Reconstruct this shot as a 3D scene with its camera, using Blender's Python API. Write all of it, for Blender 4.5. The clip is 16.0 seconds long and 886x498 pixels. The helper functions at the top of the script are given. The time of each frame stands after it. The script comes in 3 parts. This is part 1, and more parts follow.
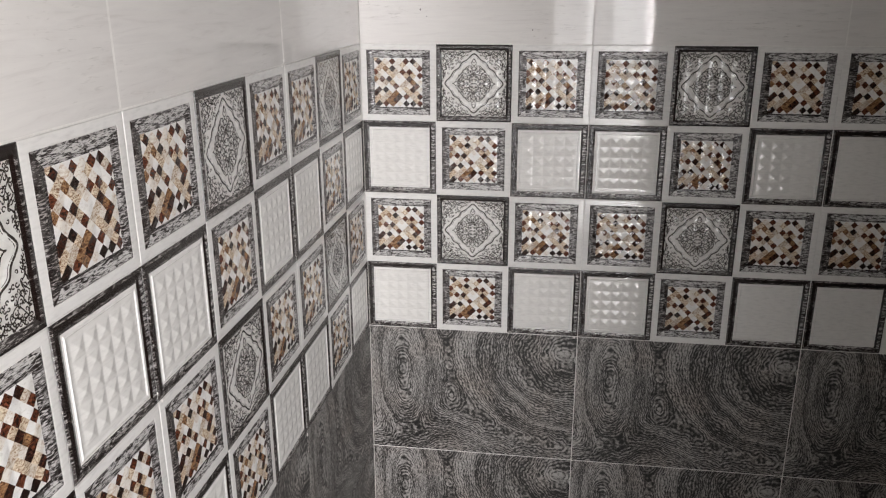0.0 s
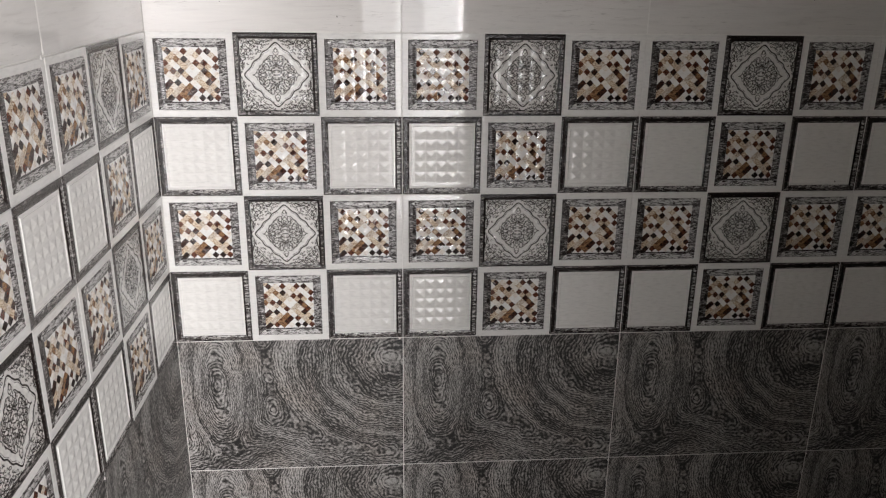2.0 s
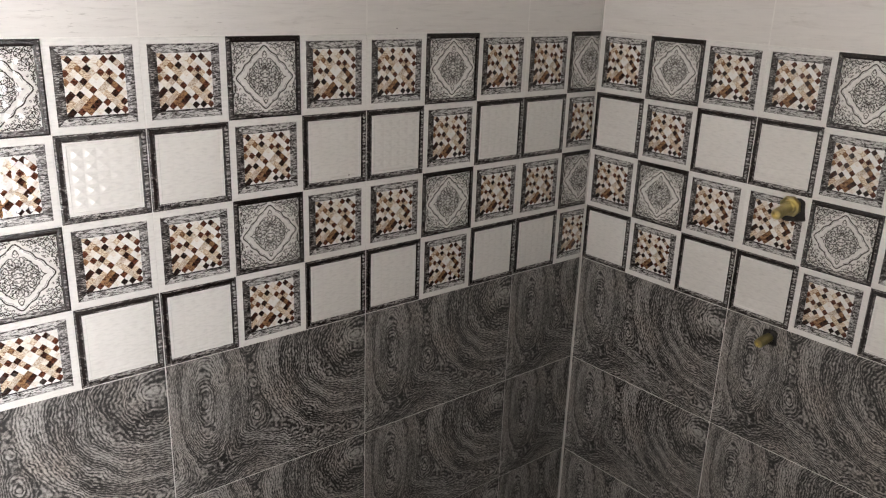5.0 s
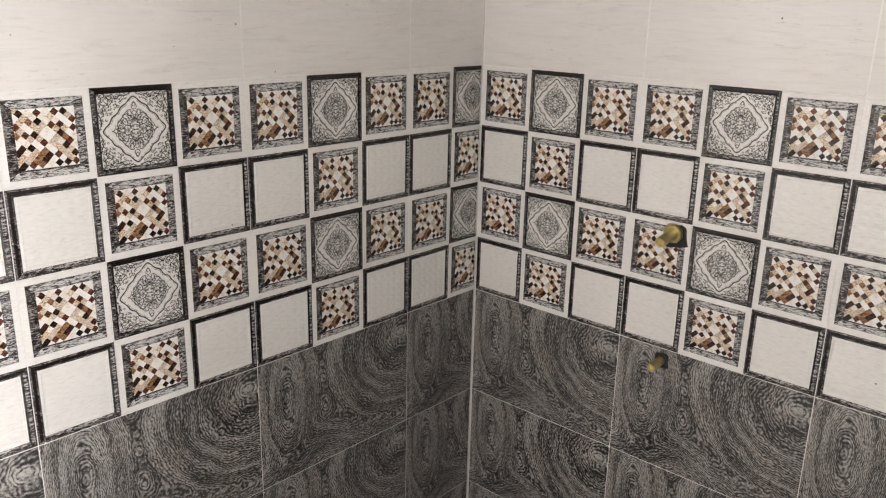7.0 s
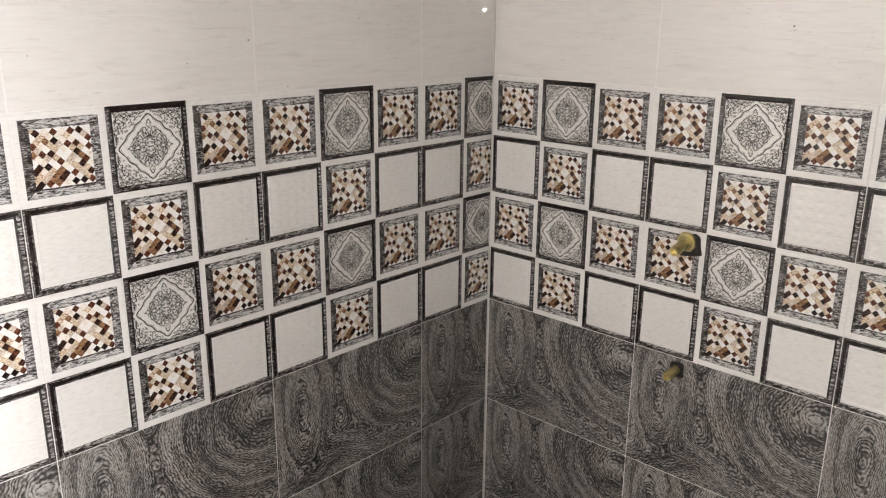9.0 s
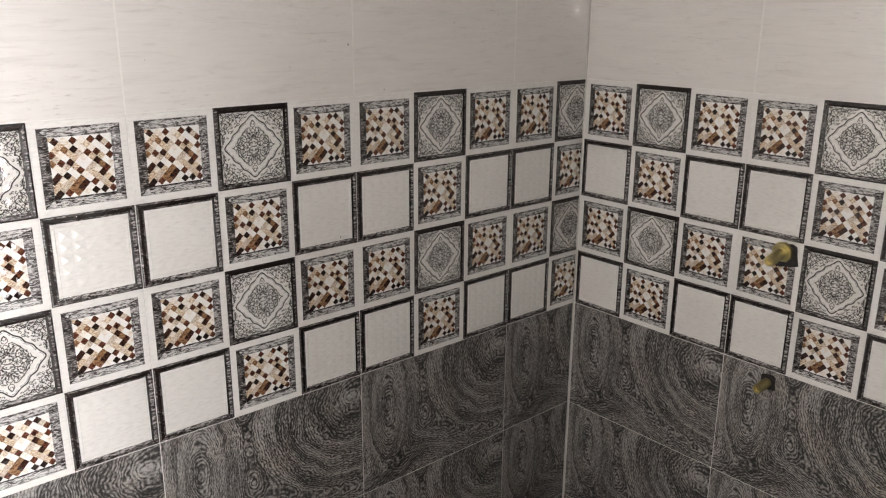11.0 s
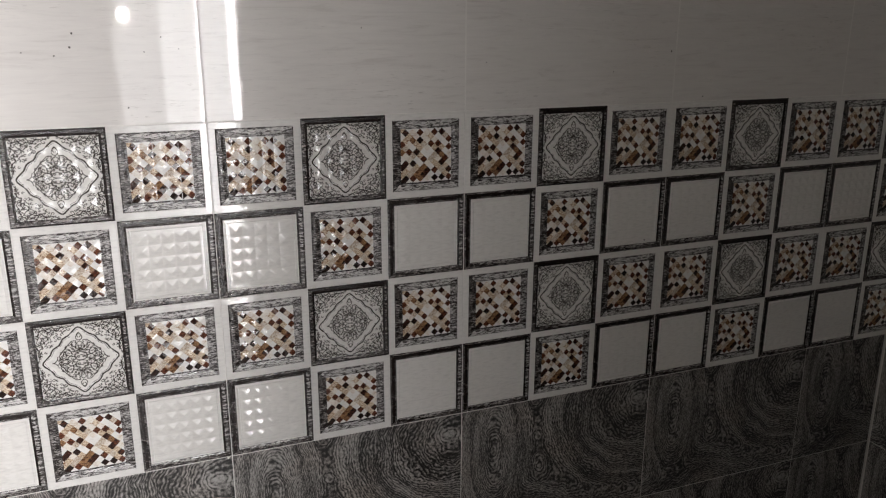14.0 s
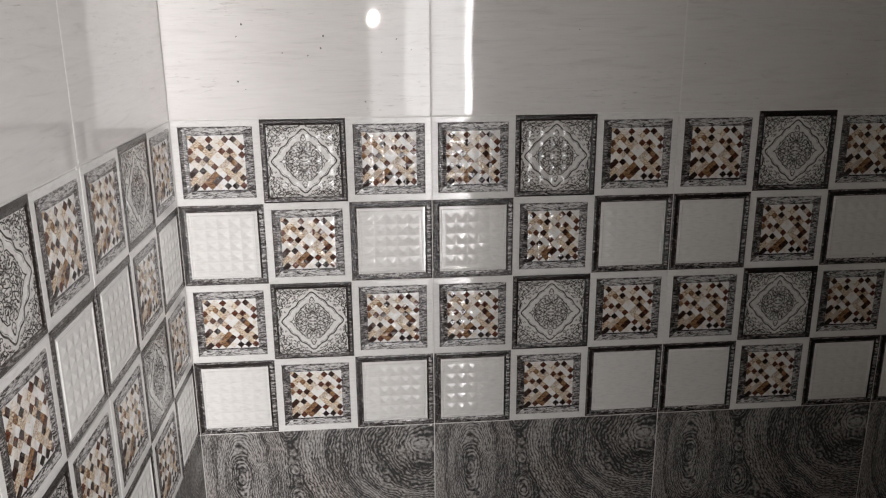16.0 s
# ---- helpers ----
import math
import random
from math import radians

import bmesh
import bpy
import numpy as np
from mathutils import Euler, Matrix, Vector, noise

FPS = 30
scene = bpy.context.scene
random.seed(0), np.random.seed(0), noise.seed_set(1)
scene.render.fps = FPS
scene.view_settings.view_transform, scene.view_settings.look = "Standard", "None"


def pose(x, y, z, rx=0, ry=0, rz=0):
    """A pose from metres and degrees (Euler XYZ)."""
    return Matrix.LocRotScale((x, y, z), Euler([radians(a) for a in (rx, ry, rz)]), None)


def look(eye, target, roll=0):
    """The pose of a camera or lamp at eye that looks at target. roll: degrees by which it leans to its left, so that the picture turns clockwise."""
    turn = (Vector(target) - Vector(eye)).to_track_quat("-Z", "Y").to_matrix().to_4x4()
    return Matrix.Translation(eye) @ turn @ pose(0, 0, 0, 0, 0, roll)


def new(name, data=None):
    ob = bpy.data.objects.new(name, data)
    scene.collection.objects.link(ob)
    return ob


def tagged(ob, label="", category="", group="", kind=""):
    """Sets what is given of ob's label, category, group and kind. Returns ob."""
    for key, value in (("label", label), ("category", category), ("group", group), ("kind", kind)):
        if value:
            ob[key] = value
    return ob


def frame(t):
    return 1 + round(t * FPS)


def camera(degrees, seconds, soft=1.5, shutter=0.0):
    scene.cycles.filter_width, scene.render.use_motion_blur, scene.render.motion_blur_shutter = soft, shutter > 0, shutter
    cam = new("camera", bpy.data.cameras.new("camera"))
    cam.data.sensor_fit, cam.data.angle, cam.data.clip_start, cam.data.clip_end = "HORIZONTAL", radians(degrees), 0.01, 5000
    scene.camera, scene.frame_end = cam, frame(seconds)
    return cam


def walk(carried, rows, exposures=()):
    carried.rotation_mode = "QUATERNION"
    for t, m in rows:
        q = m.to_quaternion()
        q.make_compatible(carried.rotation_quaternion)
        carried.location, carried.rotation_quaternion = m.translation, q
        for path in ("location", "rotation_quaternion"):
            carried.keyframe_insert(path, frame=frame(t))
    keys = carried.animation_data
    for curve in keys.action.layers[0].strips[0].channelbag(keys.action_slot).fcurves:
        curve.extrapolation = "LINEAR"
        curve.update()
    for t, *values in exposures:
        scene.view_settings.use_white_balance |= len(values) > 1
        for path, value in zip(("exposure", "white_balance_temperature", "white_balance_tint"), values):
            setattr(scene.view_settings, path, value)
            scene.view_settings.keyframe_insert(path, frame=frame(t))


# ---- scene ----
cam = camera(57.5, 16.0, soft=1.2)
PATH = [
    (0.0, (0.399, -1.59, 1.608), (0.12, 0.29, 0.987), -0.2),
    (0.5, (0.373, -1.6, 1.61), (0.199, 0.294, 0.992), 0.0),
    (1.0, (0.343, -1.587, 1.623), (0.293, 0.318, 1.016), 0.3),
    (1.5, (0.367, -1.541, 1.622), (0.4, 0.361, 1.003), 0.4),
    (2.0, (0.411, -1.496, 1.604), (0.56, 0.39, 0.955), 0.7),
    (2.5, (0.388, -1.415, 1.599), (0.736, 0.431, 0.912), 1.0),
    (3.0, (0.365, -1.372, 1.598), (0.971, 0.391, 0.873), 1.5),
    (3.5, (0.38, -1.37, 1.574), (1.206, 0.294, 0.832), 1.8),
    (4.0, (0.408, -1.378, 1.561), (1.397, 0.2, 0.834), 1.9),
    (4.5, (0.414, -1.379, 1.584), (1.526, 0.143, 0.914), 2.2),
    (5.0, (0.42, -1.371, 1.603), (1.638, 0.086, 0.975), 2.1),
    (5.2, (0.426, -1.364, 1.61), (1.682, 0.066, 0.997), 2.1),
    (7.3, (0.45, -1.33, 1.644), (1.878, -0.057, 1.067), 1.2),
    (7.5, (0.446, -1.328, 1.642), (1.879, -0.056, 1.068), 1.1),
    (8.0, (0.45, -1.329, 1.645), (1.88, -0.053, 1.077), 0.85),
    (10.5, (0.444, -1.333, 1.671), (1.744, 0.072, 1.098), 0.4),
    (11.0, (0.427, -1.333, 1.669), (1.683, 0.114, 1.097), 0.4),
    (11.5, (0.411, -1.328, 1.669), (1.623, 0.161, 1.108), 0.3),
    (12.0, (0.406, -1.333, 1.674), (1.562, 0.203, 1.12), 0.1),
    (12.5, (0.382, -1.331, 1.665), (1.468, 0.253, 1.108), 0.3),
    (13.0, (0.354, -1.326, 1.654), (1.344, 0.321, 1.097), 0.5),
    (13.5, (0.333, -1.335, 1.663), (1.192, 0.385, 1.111), 0.4),
    (14.0, (0.32, -1.344, 1.664), (1.034, 0.44, 1.11), 0.2),
    (14.5, (0.328, -1.369, 1.664), (0.89, 0.467, 1.105), -0.2),
    (15.0, (0.329, -1.394, 1.665), (0.749, 0.48, 1.104), -0.5),
    (15.5, (0.337, -1.415, 1.668), (0.632, 0.483, 1.11), -0.4),
    (16.0, (0.345, -1.426, 1.665), (0.512, 0.49, 1.116), -0.4),
]
# the clip's own exposure, in stops
EXPOSURES = [(0.0, -0.98), (1.5, -0.82), (2.5, -0.56), (3.0, -0.32), (3.5, 0.06), (4.0, 0.68), (4.5, 1.08), (5.2, 1.25), (7.5, 1.75), (8.2, 1.75),
             (10.3, 1.52), (11.0, 1.28), (12.0, 0.86), (13.0, 0.0), (13.5, -0.44), (14.0, -0.70), (15.0, -0.90), (16.0, -0.87)]
DAY, DIM, SLIT, TORCH = 42.0, 20.0, 265.0, 6.5
FLOOR_Z = 0.03

walk(cam, [(t, look(eye, target, roll)) for t, eye, target, roll in PATH], EXPOSURES)

# ---- world and light ----
world = bpy.data.worlds.new("sky")
scene.world = world
world.use_nodes = True
wn = world.node_tree.nodes
sky = wn.new("ShaderNodeTexSky")
sky.sky_type, sky.sun_disc, sky.sun_elevation, sky.sun_rotation = "NISHITA", False, radians(50), radians(200)
world.node_tree.links.new(sky.outputs[0], wn["Background"].inputs[0])
wn["Background"].inputs[1].default_value = 0.05


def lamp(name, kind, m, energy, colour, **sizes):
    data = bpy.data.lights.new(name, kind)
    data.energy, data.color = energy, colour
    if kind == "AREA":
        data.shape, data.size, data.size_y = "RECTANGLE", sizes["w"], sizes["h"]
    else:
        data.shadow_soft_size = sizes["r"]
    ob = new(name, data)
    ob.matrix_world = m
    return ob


# three panels act as daylight through the doorway behind the camera, dim to bright
lamp("yard_shade_daylight", "AREA", look((0.47, -3.3, 1.8), (0.47, 0, 1.8)), DIM, (1.0, 0.972, 0.98), w=0.26, h=3.2)
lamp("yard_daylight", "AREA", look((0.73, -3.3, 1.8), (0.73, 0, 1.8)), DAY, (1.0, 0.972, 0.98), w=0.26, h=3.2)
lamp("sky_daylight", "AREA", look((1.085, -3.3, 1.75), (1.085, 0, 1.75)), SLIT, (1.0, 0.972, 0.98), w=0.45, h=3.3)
# the small torch next to the camera
lamp("torch_light", "POINT", pose(0.362, -1.415, 1.664), TORCH, (1.0, 0.93, 0.87), r=0.011)


# ---- materials ----
class Nodes:
    """A short way to write a node material."""

    def __init__(self, name):
        self.mat = bpy.data.materials.new(name)
        self.mat.use_nodes = True
        self.tree = self.mat.node_tree
        self.bsdf = self.tree.nodes["Principled BSDF"]

    def put(self, socket, value):
        if isinstance(value, bpy.types.NodeSocket):
            self.tree.links.new(value, socket)
        elif value is not None:
            socket.default_value = value

    def math(self, op, a, b=None, c=None, clamp=False):
        n = self.tree.nodes.new("ShaderNodeMath")
        n.operation, n.use_clamp = op, clamp
        for s, v in zip(n.inputs, (a, b, c)):
            self.put(s, v)
        return n.outputs[0]

    def coords(self):
        n = self.tree.nodes.new("ShaderNodeTexCoord")
        return n.outputs["Object"]

    def scaled(self, vec, sx, sy, sz, off=(0, 0, 0), turn=0.0):
        n = self.tree.nodes.new("ShaderNodeMapping")
        self.put(n.inputs[0], vec)
        n.inputs["Scale"].default_value, n.inputs["Location"].default_value = (sx, sy, sz), off
        n.inputs["Rotation"].default_value = (0, 0, radians(turn))
        return n.outputs[0]

    def noise(self, vec, scale, detail=3.0, rough=0.55, distort=0.0):
        n = self.tree.nodes.new("ShaderNodeTexNoise")
        self.put(n.inputs["Vector"], vec)
        n.inputs["Scale"].default_value, n.inputs["Detail"].default_value = scale, detail
        n.inputs["Roughness"].default_value, n.inputs["Distortion"].default_value = rough, distort
        return n.outputs[0]

    def ramp(self, fac, *stops):
        n = self.tree.nodes.new("ShaderNodeValToRGB")
        self.put(n.inputs[0], fac)
        el = n.color_ramp.elements
        while len(el) < len(stops):
            el.new(0.5)
        for e, (p, c) in zip(el, stops):
            e.position, e.color = p, (*c, 1)
        return n.outputs[0]

    def mix(self, fac, a, b, mode="MIX"):
        n = self.tree.nodes.new("ShaderNodeMix")
        n.data_type, n.blend_type = "RGBA", mode
        self.put(n.inputs[0], fac)
        self.put(n.inputs[6], a if isinstance(a, bpy.types.NodeSocket) else (*a, 1))
        self.put(n.inputs[7], b if isinstance(b, bpy.types.NodeSocket) else (*b, 1))
        return n.outputs[2]

    def random(self):
        return self.tree.nodes.new("ShaderNodeObjectInfo").outputs["Random"]

    def bump(self, height, distance, strength=1.0):
        n = self.tree.nodes.new("ShaderNodeBump")
        n.inputs["Distance"].default_value, n.inputs["Strength"].default_value = distance, strength
        self.put(n.inputs["Height"], height)
        self.put(self.bsdf.inputs["Normal"], n.outputs[0])

    def done(self, colour, rough, metal=0.0, ior=1.5):
        self.put(self.bsdf.inputs["Base Color"], colour if isinstance(colour, bpy.types.NodeSocket) else (*colour, 1))
        self.put(self.bsdf.inputs["Roughness"], rough)
        self.bsdf.inputs["Metallic"].default_value = metal
        self.bsdf.inputs["IOR"].default_value = ior
        return self.mat


def glaze_rough(n, p, base):
    """Gloss with faint smears of dust."""
    smear = n.noise(n.scaled(p, 5, 9, 5), 1.0, 3)
    return n.math("MULTIPLY_ADD", n.math("SUBTRACT", smear, 0.5), 0.035, base)


def white_glaze(name, tone):
    n = Nodes(name)
    p = n.coords()
    a = n.noise(n.scaled(p, 60, 260, 60), 1.0, 4)
    col = n.ramp(a, (0.25, [c * 0.86 for c in tone]), (0.5, tone), (0.8, [min(c * 1.05, 0.9) for c in tone]))
    ripple = n.noise(n.scaled(p, 150, 420, 150), 1.0, 2)
    n.bump(n.math("ADD", n.noise(p, 70.0, 2), n.math("MULTIPLY", ripple, 0.35)), 0.0005, 0.30)
    return n.done(col, glaze_rough(n, p, 0.045), ior=1.52)


def streak_glaze(name, level, dark, light, wear):
    """Engraved wood-like streaks that run across the printed frames; level: the share of dark."""
    n = Nodes(name)
    p = n.coords()
    fine = n.noise(n.scaled(p, 105, 590, 200), 1.0, 4, 0.62, 0.9)
    coarse = n.noise(n.scaled(p, 24, 110, 60, (3, 1, 0)), 1.0, 2)
    f = n.math("ADD", n.math("MULTIPLY", fine, 0.78), n.math("MULTIPLY", coarse, 0.22))
    mid = [0.55 * a + 0.45 * b for a, b in zip(dark, light)]
    col = n.ramp(f, (level - 0.035, dark), (level, mid), (level + 0.028, light))
    worn = n.noise(p, 38.0, 3)
    col = n.mix(n.math("MULTIPLY", n.math("SUBTRACT", worn, 0.50, clamp=True), wear, clamp=True), col, light)
    n.bump(f, 0.0010, 0.7)
    return n.done(col, glaze_rough(n, p, 0.09), ior=1.52)


def piece_glaze(name, a, b, vein=0.45):
    """One marbled shell or stone piece of the printed mosaic."""
    n = Nodes(name)
    p = n.coords()
    v = n.noise(n.scaled(p, 120, 200, 60, turn=35), 1.0, 4, 0.66, 2.6)
    col = n.ramp(v, (vein - 0.10, a), (vein + 0.10, b))
    cloud = n.noise(n.scaled(p, 1, 1, 1, (4, 9, 0)), 120.0, 2)
    col = n.mix(n.math("MULTIPLY", n.math("SUBTRACT", cloud, 0.55, clamp=True), 1.2, clamp=True), col, b)
    n.bump(n.noise(p, 400.0, 2), 0.0003, 0.2)
    return n.done(col, glaze_rough(n, p, 0.05), ior=1.52)


def wood_glaze():
    """Dark grey print of figured wood; the same figure on every tile of 450 x 300 mm."""
    n = Nodes("dark wood print glaze")
    p = n.coords()
    sep = n.tree.nodes.new("ShaderNodeSeparateXYZ")
    n.put(sep.inputs[0], p)
    u, v = sep.outputs[0], sep.outputs[1]
    warp = n.math("SUBTRACT", n.noise(p, 13.0, 2), 0.5)
    warp2 = n.math("SUBTRACT", n.noise(n.scaled(p, 1, 1, 1, (5, 2, 0)), 60.0, 3), 0.5)

    def ring(cu, cv, ku, kv, start, heart):
        """Growth rings round one heart of the figure."""
        a = n.math("POWER", n.math("ABSOLUTE", n.math("MULTIPLY", n.math("SUBTRACT", u, cu), ku)), 2)
        b = n.math("POWER", n.math("ABSOLUTE", n.math("MULTIPLY", n.math("SUBTRACT", v, cv), kv)), 2)
        return n.math("ADD", n.math("SQRT", n.math("ADD", n.math("ADD", a, b), heart * heart)), start - heart)

    arch = n.math("EXPONENT", n.math("MULTIPLY", n.math("POWER", n.math("ABSOLUTE", n.math("DIVIDE", n.math("SUBTRACT", u, 0.17), 0.10)), 2), -1.0))
    low = n.math("MULTIPLY_ADD", n.math("SUBTRACT", v, n.math("MULTIPLY", arch, 0.055)), 0.85, 0.12)
    f = None
    for field in (ring(0.440, 0.250, 1.0, 1.1, 0.0, 0.11), ring(0.076, 0.200, 1.7, 0.66, 0.055, 0.035), low):
        e = n.math("EXPONENT", n.math("MULTIPLY", field, -55.0))
        f = e if f is None else n.math("ADD", f, e)
    f = n.math("MULTIPLY", n.math("LOGARITHM", f, math.e), -1 / 55.0)
    f = n.math("ADD", f, n.math("MULTIPLY", warp, 0.034))
    f = n.math("ADD", f, n.math("MULTIPLY", n.math("SUBTRACT", n.noise(n.scaled(p, 1, 1, 1, (2, 7, 0)), 27.0, 2), 0.5), 0.009))
    f = n.math("ADD", f, n.math("MULTIPLY", warp2, 0.0048))
    def flow(across, along, detail):
        """Ragged streaks that follow the figure."""
        c = n.tree.nodes.new("ShaderNodeCombineXYZ")
        for socket, value in zip(c.inputs, (n.math("MULTIPLY", u, along), n.math("MULTIPLY", v, along), n.math("MULTIPLY", f, across))):
            n.put(socket, value)
        return n.math("SUBTRACT", n.noise(c.outputs[0], 1.0, detail, 0.5), 0.5)

    def spot(cu, cv, wu, wv):
        """A soft oval patch of the print."""
        a = n.math("POWER", n.math("ABSOLUTE", n.math("DIVIDE", n.math("SUBTRACT", n.math("MULTIPLY_ADD", warp, 0.03, u), cu), wu)), 2)
        b = n.math("POWER", n.math("ABSOLUTE", n.math("DIVIDE", n.math("SUBTRACT", n.math("MULTIPLY_ADD", warp, 0.03, v), cv), wv)), 2)
        return n.math("EXPONENT", n.math("MULTIPLY", n.math("ADD", a, b), -1.0))

    def seam(at, wide):
        """A dark growth line of the figure."""
        d = n.math("POWER", n.math("ABSOLUTE", n.math("DIVIDE", n.math("SUBTRACT", f, at), wide)), 2)
        return n.math("EXPONENT", n.math("MULTIPLY", d, -1.0))

    phase = n.math("ADD", n.math("MULTIPLY", f, 2 * math.pi / 0.0043), n.math("MULTIPLY", flow(140.0, 60.0, 2.0), 6.5))
    lines = n.math("POWER", n.math("MULTIPLY_ADD", n.math("SINE", phase), 0.5, 0.5), 1.5)
    t = n.math("MULTIPLY_ADD", lines, -0.27, 0.60)
    t = n.math("ADD", t, n.math("MULTIPLY", flow(330.0, 150.0, 3.0), 1.05))
    t = n.math("ADD", t, n.math("MULTIPLY", n.math("SUBTRACT", n.noise(p, 620.0, 2), 0.5), 0.42))
    t = n.math("ADD", t, n.math("MULTIPLY", flow(46.0, 6.0, 1.0), 0.60))
    t = n.math("ADD", t, n.math("MULTIPLY", warp, 0.16))
    for patch, much in ((spot(0.425, 0.252, 0.045, 0.014), 0.20), (spot(0.080, 0.195, 0.007, 0.042), 0.24), (spot(0.40, 0.205, 0.04, 0.012), -0.14),
                        (seam(0.166, 0.005), -0.17), (seam(0.118, 0.003), -0.12), (seam(0.068, 0.0025), -0.12)):
        t = n.math("ADD", t, n.math("MULTIPLY", patch, much))
    # the pale plain strip at the edge of the print
    strip = n.math("MULTIPLY", n.math("LESS_THAN", u, 0.0185), 0.09)
    t = n.math("ADD", t, strip)
    col = n.ramp(t, (0.24, (0.011, 0.0105, 0.010)), (0.38, (0.048, 0.0455, 0.043)), (0.52, (0.175, 0.166, 0.157)), (0.74, (0.40, 0.384, 0.365)))
    brown = n.noise(p, 9.0, 2)
    col = n.mix(n.math("MULTIPLY", n.math("SUBTRACT", brown, 0.45, clamp=True), 1.6, clamp=True), col,
                n.mix(1.0, col, (1.12, 0.97, 0.86), "MULTIPLY"))
    n.bump(t, 0.0004, 0.3)
    return n.done(col, glaze_rough(n, p, 0.36), ior=1.5)


def pale_glaze():
    """Pale beige upper tile, with faint slanting streaks."""
    n = Nodes("pale beige tile glaze")
    p = n.coords()
    shift = n.tree.nodes.new("ShaderNodeVectorMath")
    shift.operation = "ADD"
    n.put(shift.inputs[0], p)
    rnd = n.math("MULTIPLY", n.random(), 7.0)
    comb = n.tree.nodes.new("ShaderNodeCombineXYZ")
    n.put(comb.inputs[0], rnd), n.put(comb.inputs[1], rnd)
    n.put(shift.inputs[1], comb.outputs[0])
    q = shift.outputs[0]
    streak = n.noise(n.scaled(q, 9, 90, 10, turn=-14), 1.0, 5, 0.62, 1.4)
    cloud = n.noise(n.scaled(q, 3, 8, 4, turn=-10), 1.0, 3)
    col = n.ramp(streak, (0.28, (0.62, 0.59, 0.565)), (0.43, (0.70, 0.675, 0.65)), (0.75, (0.76, 0.735, 0.705)))
    col = n.mix(n.math("MULTIPLY", cloud, 0.35), col, (0.66, 0.64, 0.615))
    # short darker flecks of the print
    fleck = n.noise(n.scaled(q, 42, 330, 10, (1, 6, 0), -9), 1.0, 3, 0.6, 0.8)
    patchy = n.math("SUBTRACT", n.noise(n.scaled(q, 5, 9, 4, (8, 3, 0)), 1.0, 2), 0.40, clamp=True)
    mark = n.math("MULTIPLY", n.math("MULTIPLY", n.math("SUBTRACT", fleck, 0.60, clamp=True), patchy), 20.0, clamp=True)
    col = n.mix(mark, col, (0.40, 0.375, 0.35))
    ripple = n.math("MULTIPLY", n.noise(n.scaled(q, 130, 420, 60, turn=-6), 1.0, 2), 0.06)
    n.bump(n.math("ADD", n.math("ADD", n.noise(p, 14.0, 3), ripple), n.math("MULTIPLY", streak, 0.10)), 0.0008, 0.24)
    return n.done(col, n.math("MULTIPLY_ADD", cloud, 0.03, 0.022), ior=1.52)


def plain(name, a, b, scale, rough, metal=0.0, depth=0.002):
    n = Nodes(name)
    p = n.coords()
    v = n.math("ADD", n.math("MULTIPLY", n.noise(p, scale, 4), 0.6), n.math("MULTIPLY", n.noise(p, scale * 9, 3), 0.4))
    n.bump(v, depth, 0.5)
    return n.done(n.ramp(v, (0.32, a), (0.68, b)), n.math("MULTIPLY_ADD", v, 0.2, rough - 0.1), metal)


WHITE = white_glaze("white tile glaze", (0.74, 0.725, 0.70))
FIELD = white_glaze("ivory relief glaze", (0.72, 0.705, 0.675))
STREAK_PALE = streak_glaze("pale engraved frame glaze", 0.485, (0.028, 0.022, 0.020), (0.56, 0.545, 0.53), 1.2)
STREAK_GREY = streak_glaze("grey engraved frame glaze", 0.520, (0.022, 0.017, 0.016), (0.48, 0.46, 0.45), 1.0)
STREAK_DARK = streak_glaze("dark engraved frame glaze", 0.552, (0.016, 0.011, 0.010), (0.34, 0.32, 0.305), 0.6)
STREAK_BLACK = streak_glaze("black brown frame glaze", 0.625, (0.011, 0.0065, 0.0055), (0.15, 0.125, 0.115), 0.15)
PEWTER = white_glaze("pewter ornament ground", (0.69, 0.675, 0.645))
BAND = white_glaze("light ornament band", (0.73, 0.715, 0.69))
INK = piece_glaze("dark ornament line", (0.019, 0.015, 0.013), (0.058, 0.049, 0.043))
PIECES = {
    "W": piece_glaze("white mosaic piece", (0.60, 0.57, 0.53), (0.77, 0.755, 0.73), 0.38),
    "C": piece_glaze("cream mosaic piece", (0.42, 0.28, 0.17), (0.76, 0.72, 0.66), 0.41),
    "T": piece_glaze("tan marbled mosaic piece", (0.17, 0.068, 0.025), (0.73, 0.62, 0.47), 0.47),
    "G": piece_glaze("golden brown mosaic piece", (0.065, 0.024, 0.012), (0.40, 0.23, 0.115), 0.51),
    "R": piece_glaze("red brown mosaic piece", (0.030, 0.010, 0.006), (0.19, 0.065, 0.034), 0.54),
    "B": piece_glaze("dark brown mosaic piece", (0.017, 0.0075, 0.0055), (0.12, 0.048, 0.030), 0.58),
    "K": piece_glaze("black mosaic piece", (0.012, 0.007, 0.0055), (0.070, 0.034, 0.024), 0.60),
    "S": piece_glaze("grey mosaic piece", (0.22, 0.125, 0.066), (0.64, 0.57, 0.48), 0.46),
}
WOOD = wood_glaze()
PALE = pale_glaze()
GROUT = plain("white cement grout", (0.66, 0.64, 0.61), (0.80, 0.78, 0.75), 30, 0.85)
PLASTER = plain("painted plaster", (0.56, 0.54, 0.50), (0.66, 0.64, 0.60), 6, 0.8)
BARE = plain("bare cement plaster", (0.075, 0.071, 0.066), (0.13, 0.125, 0.117), 6, 0.85)
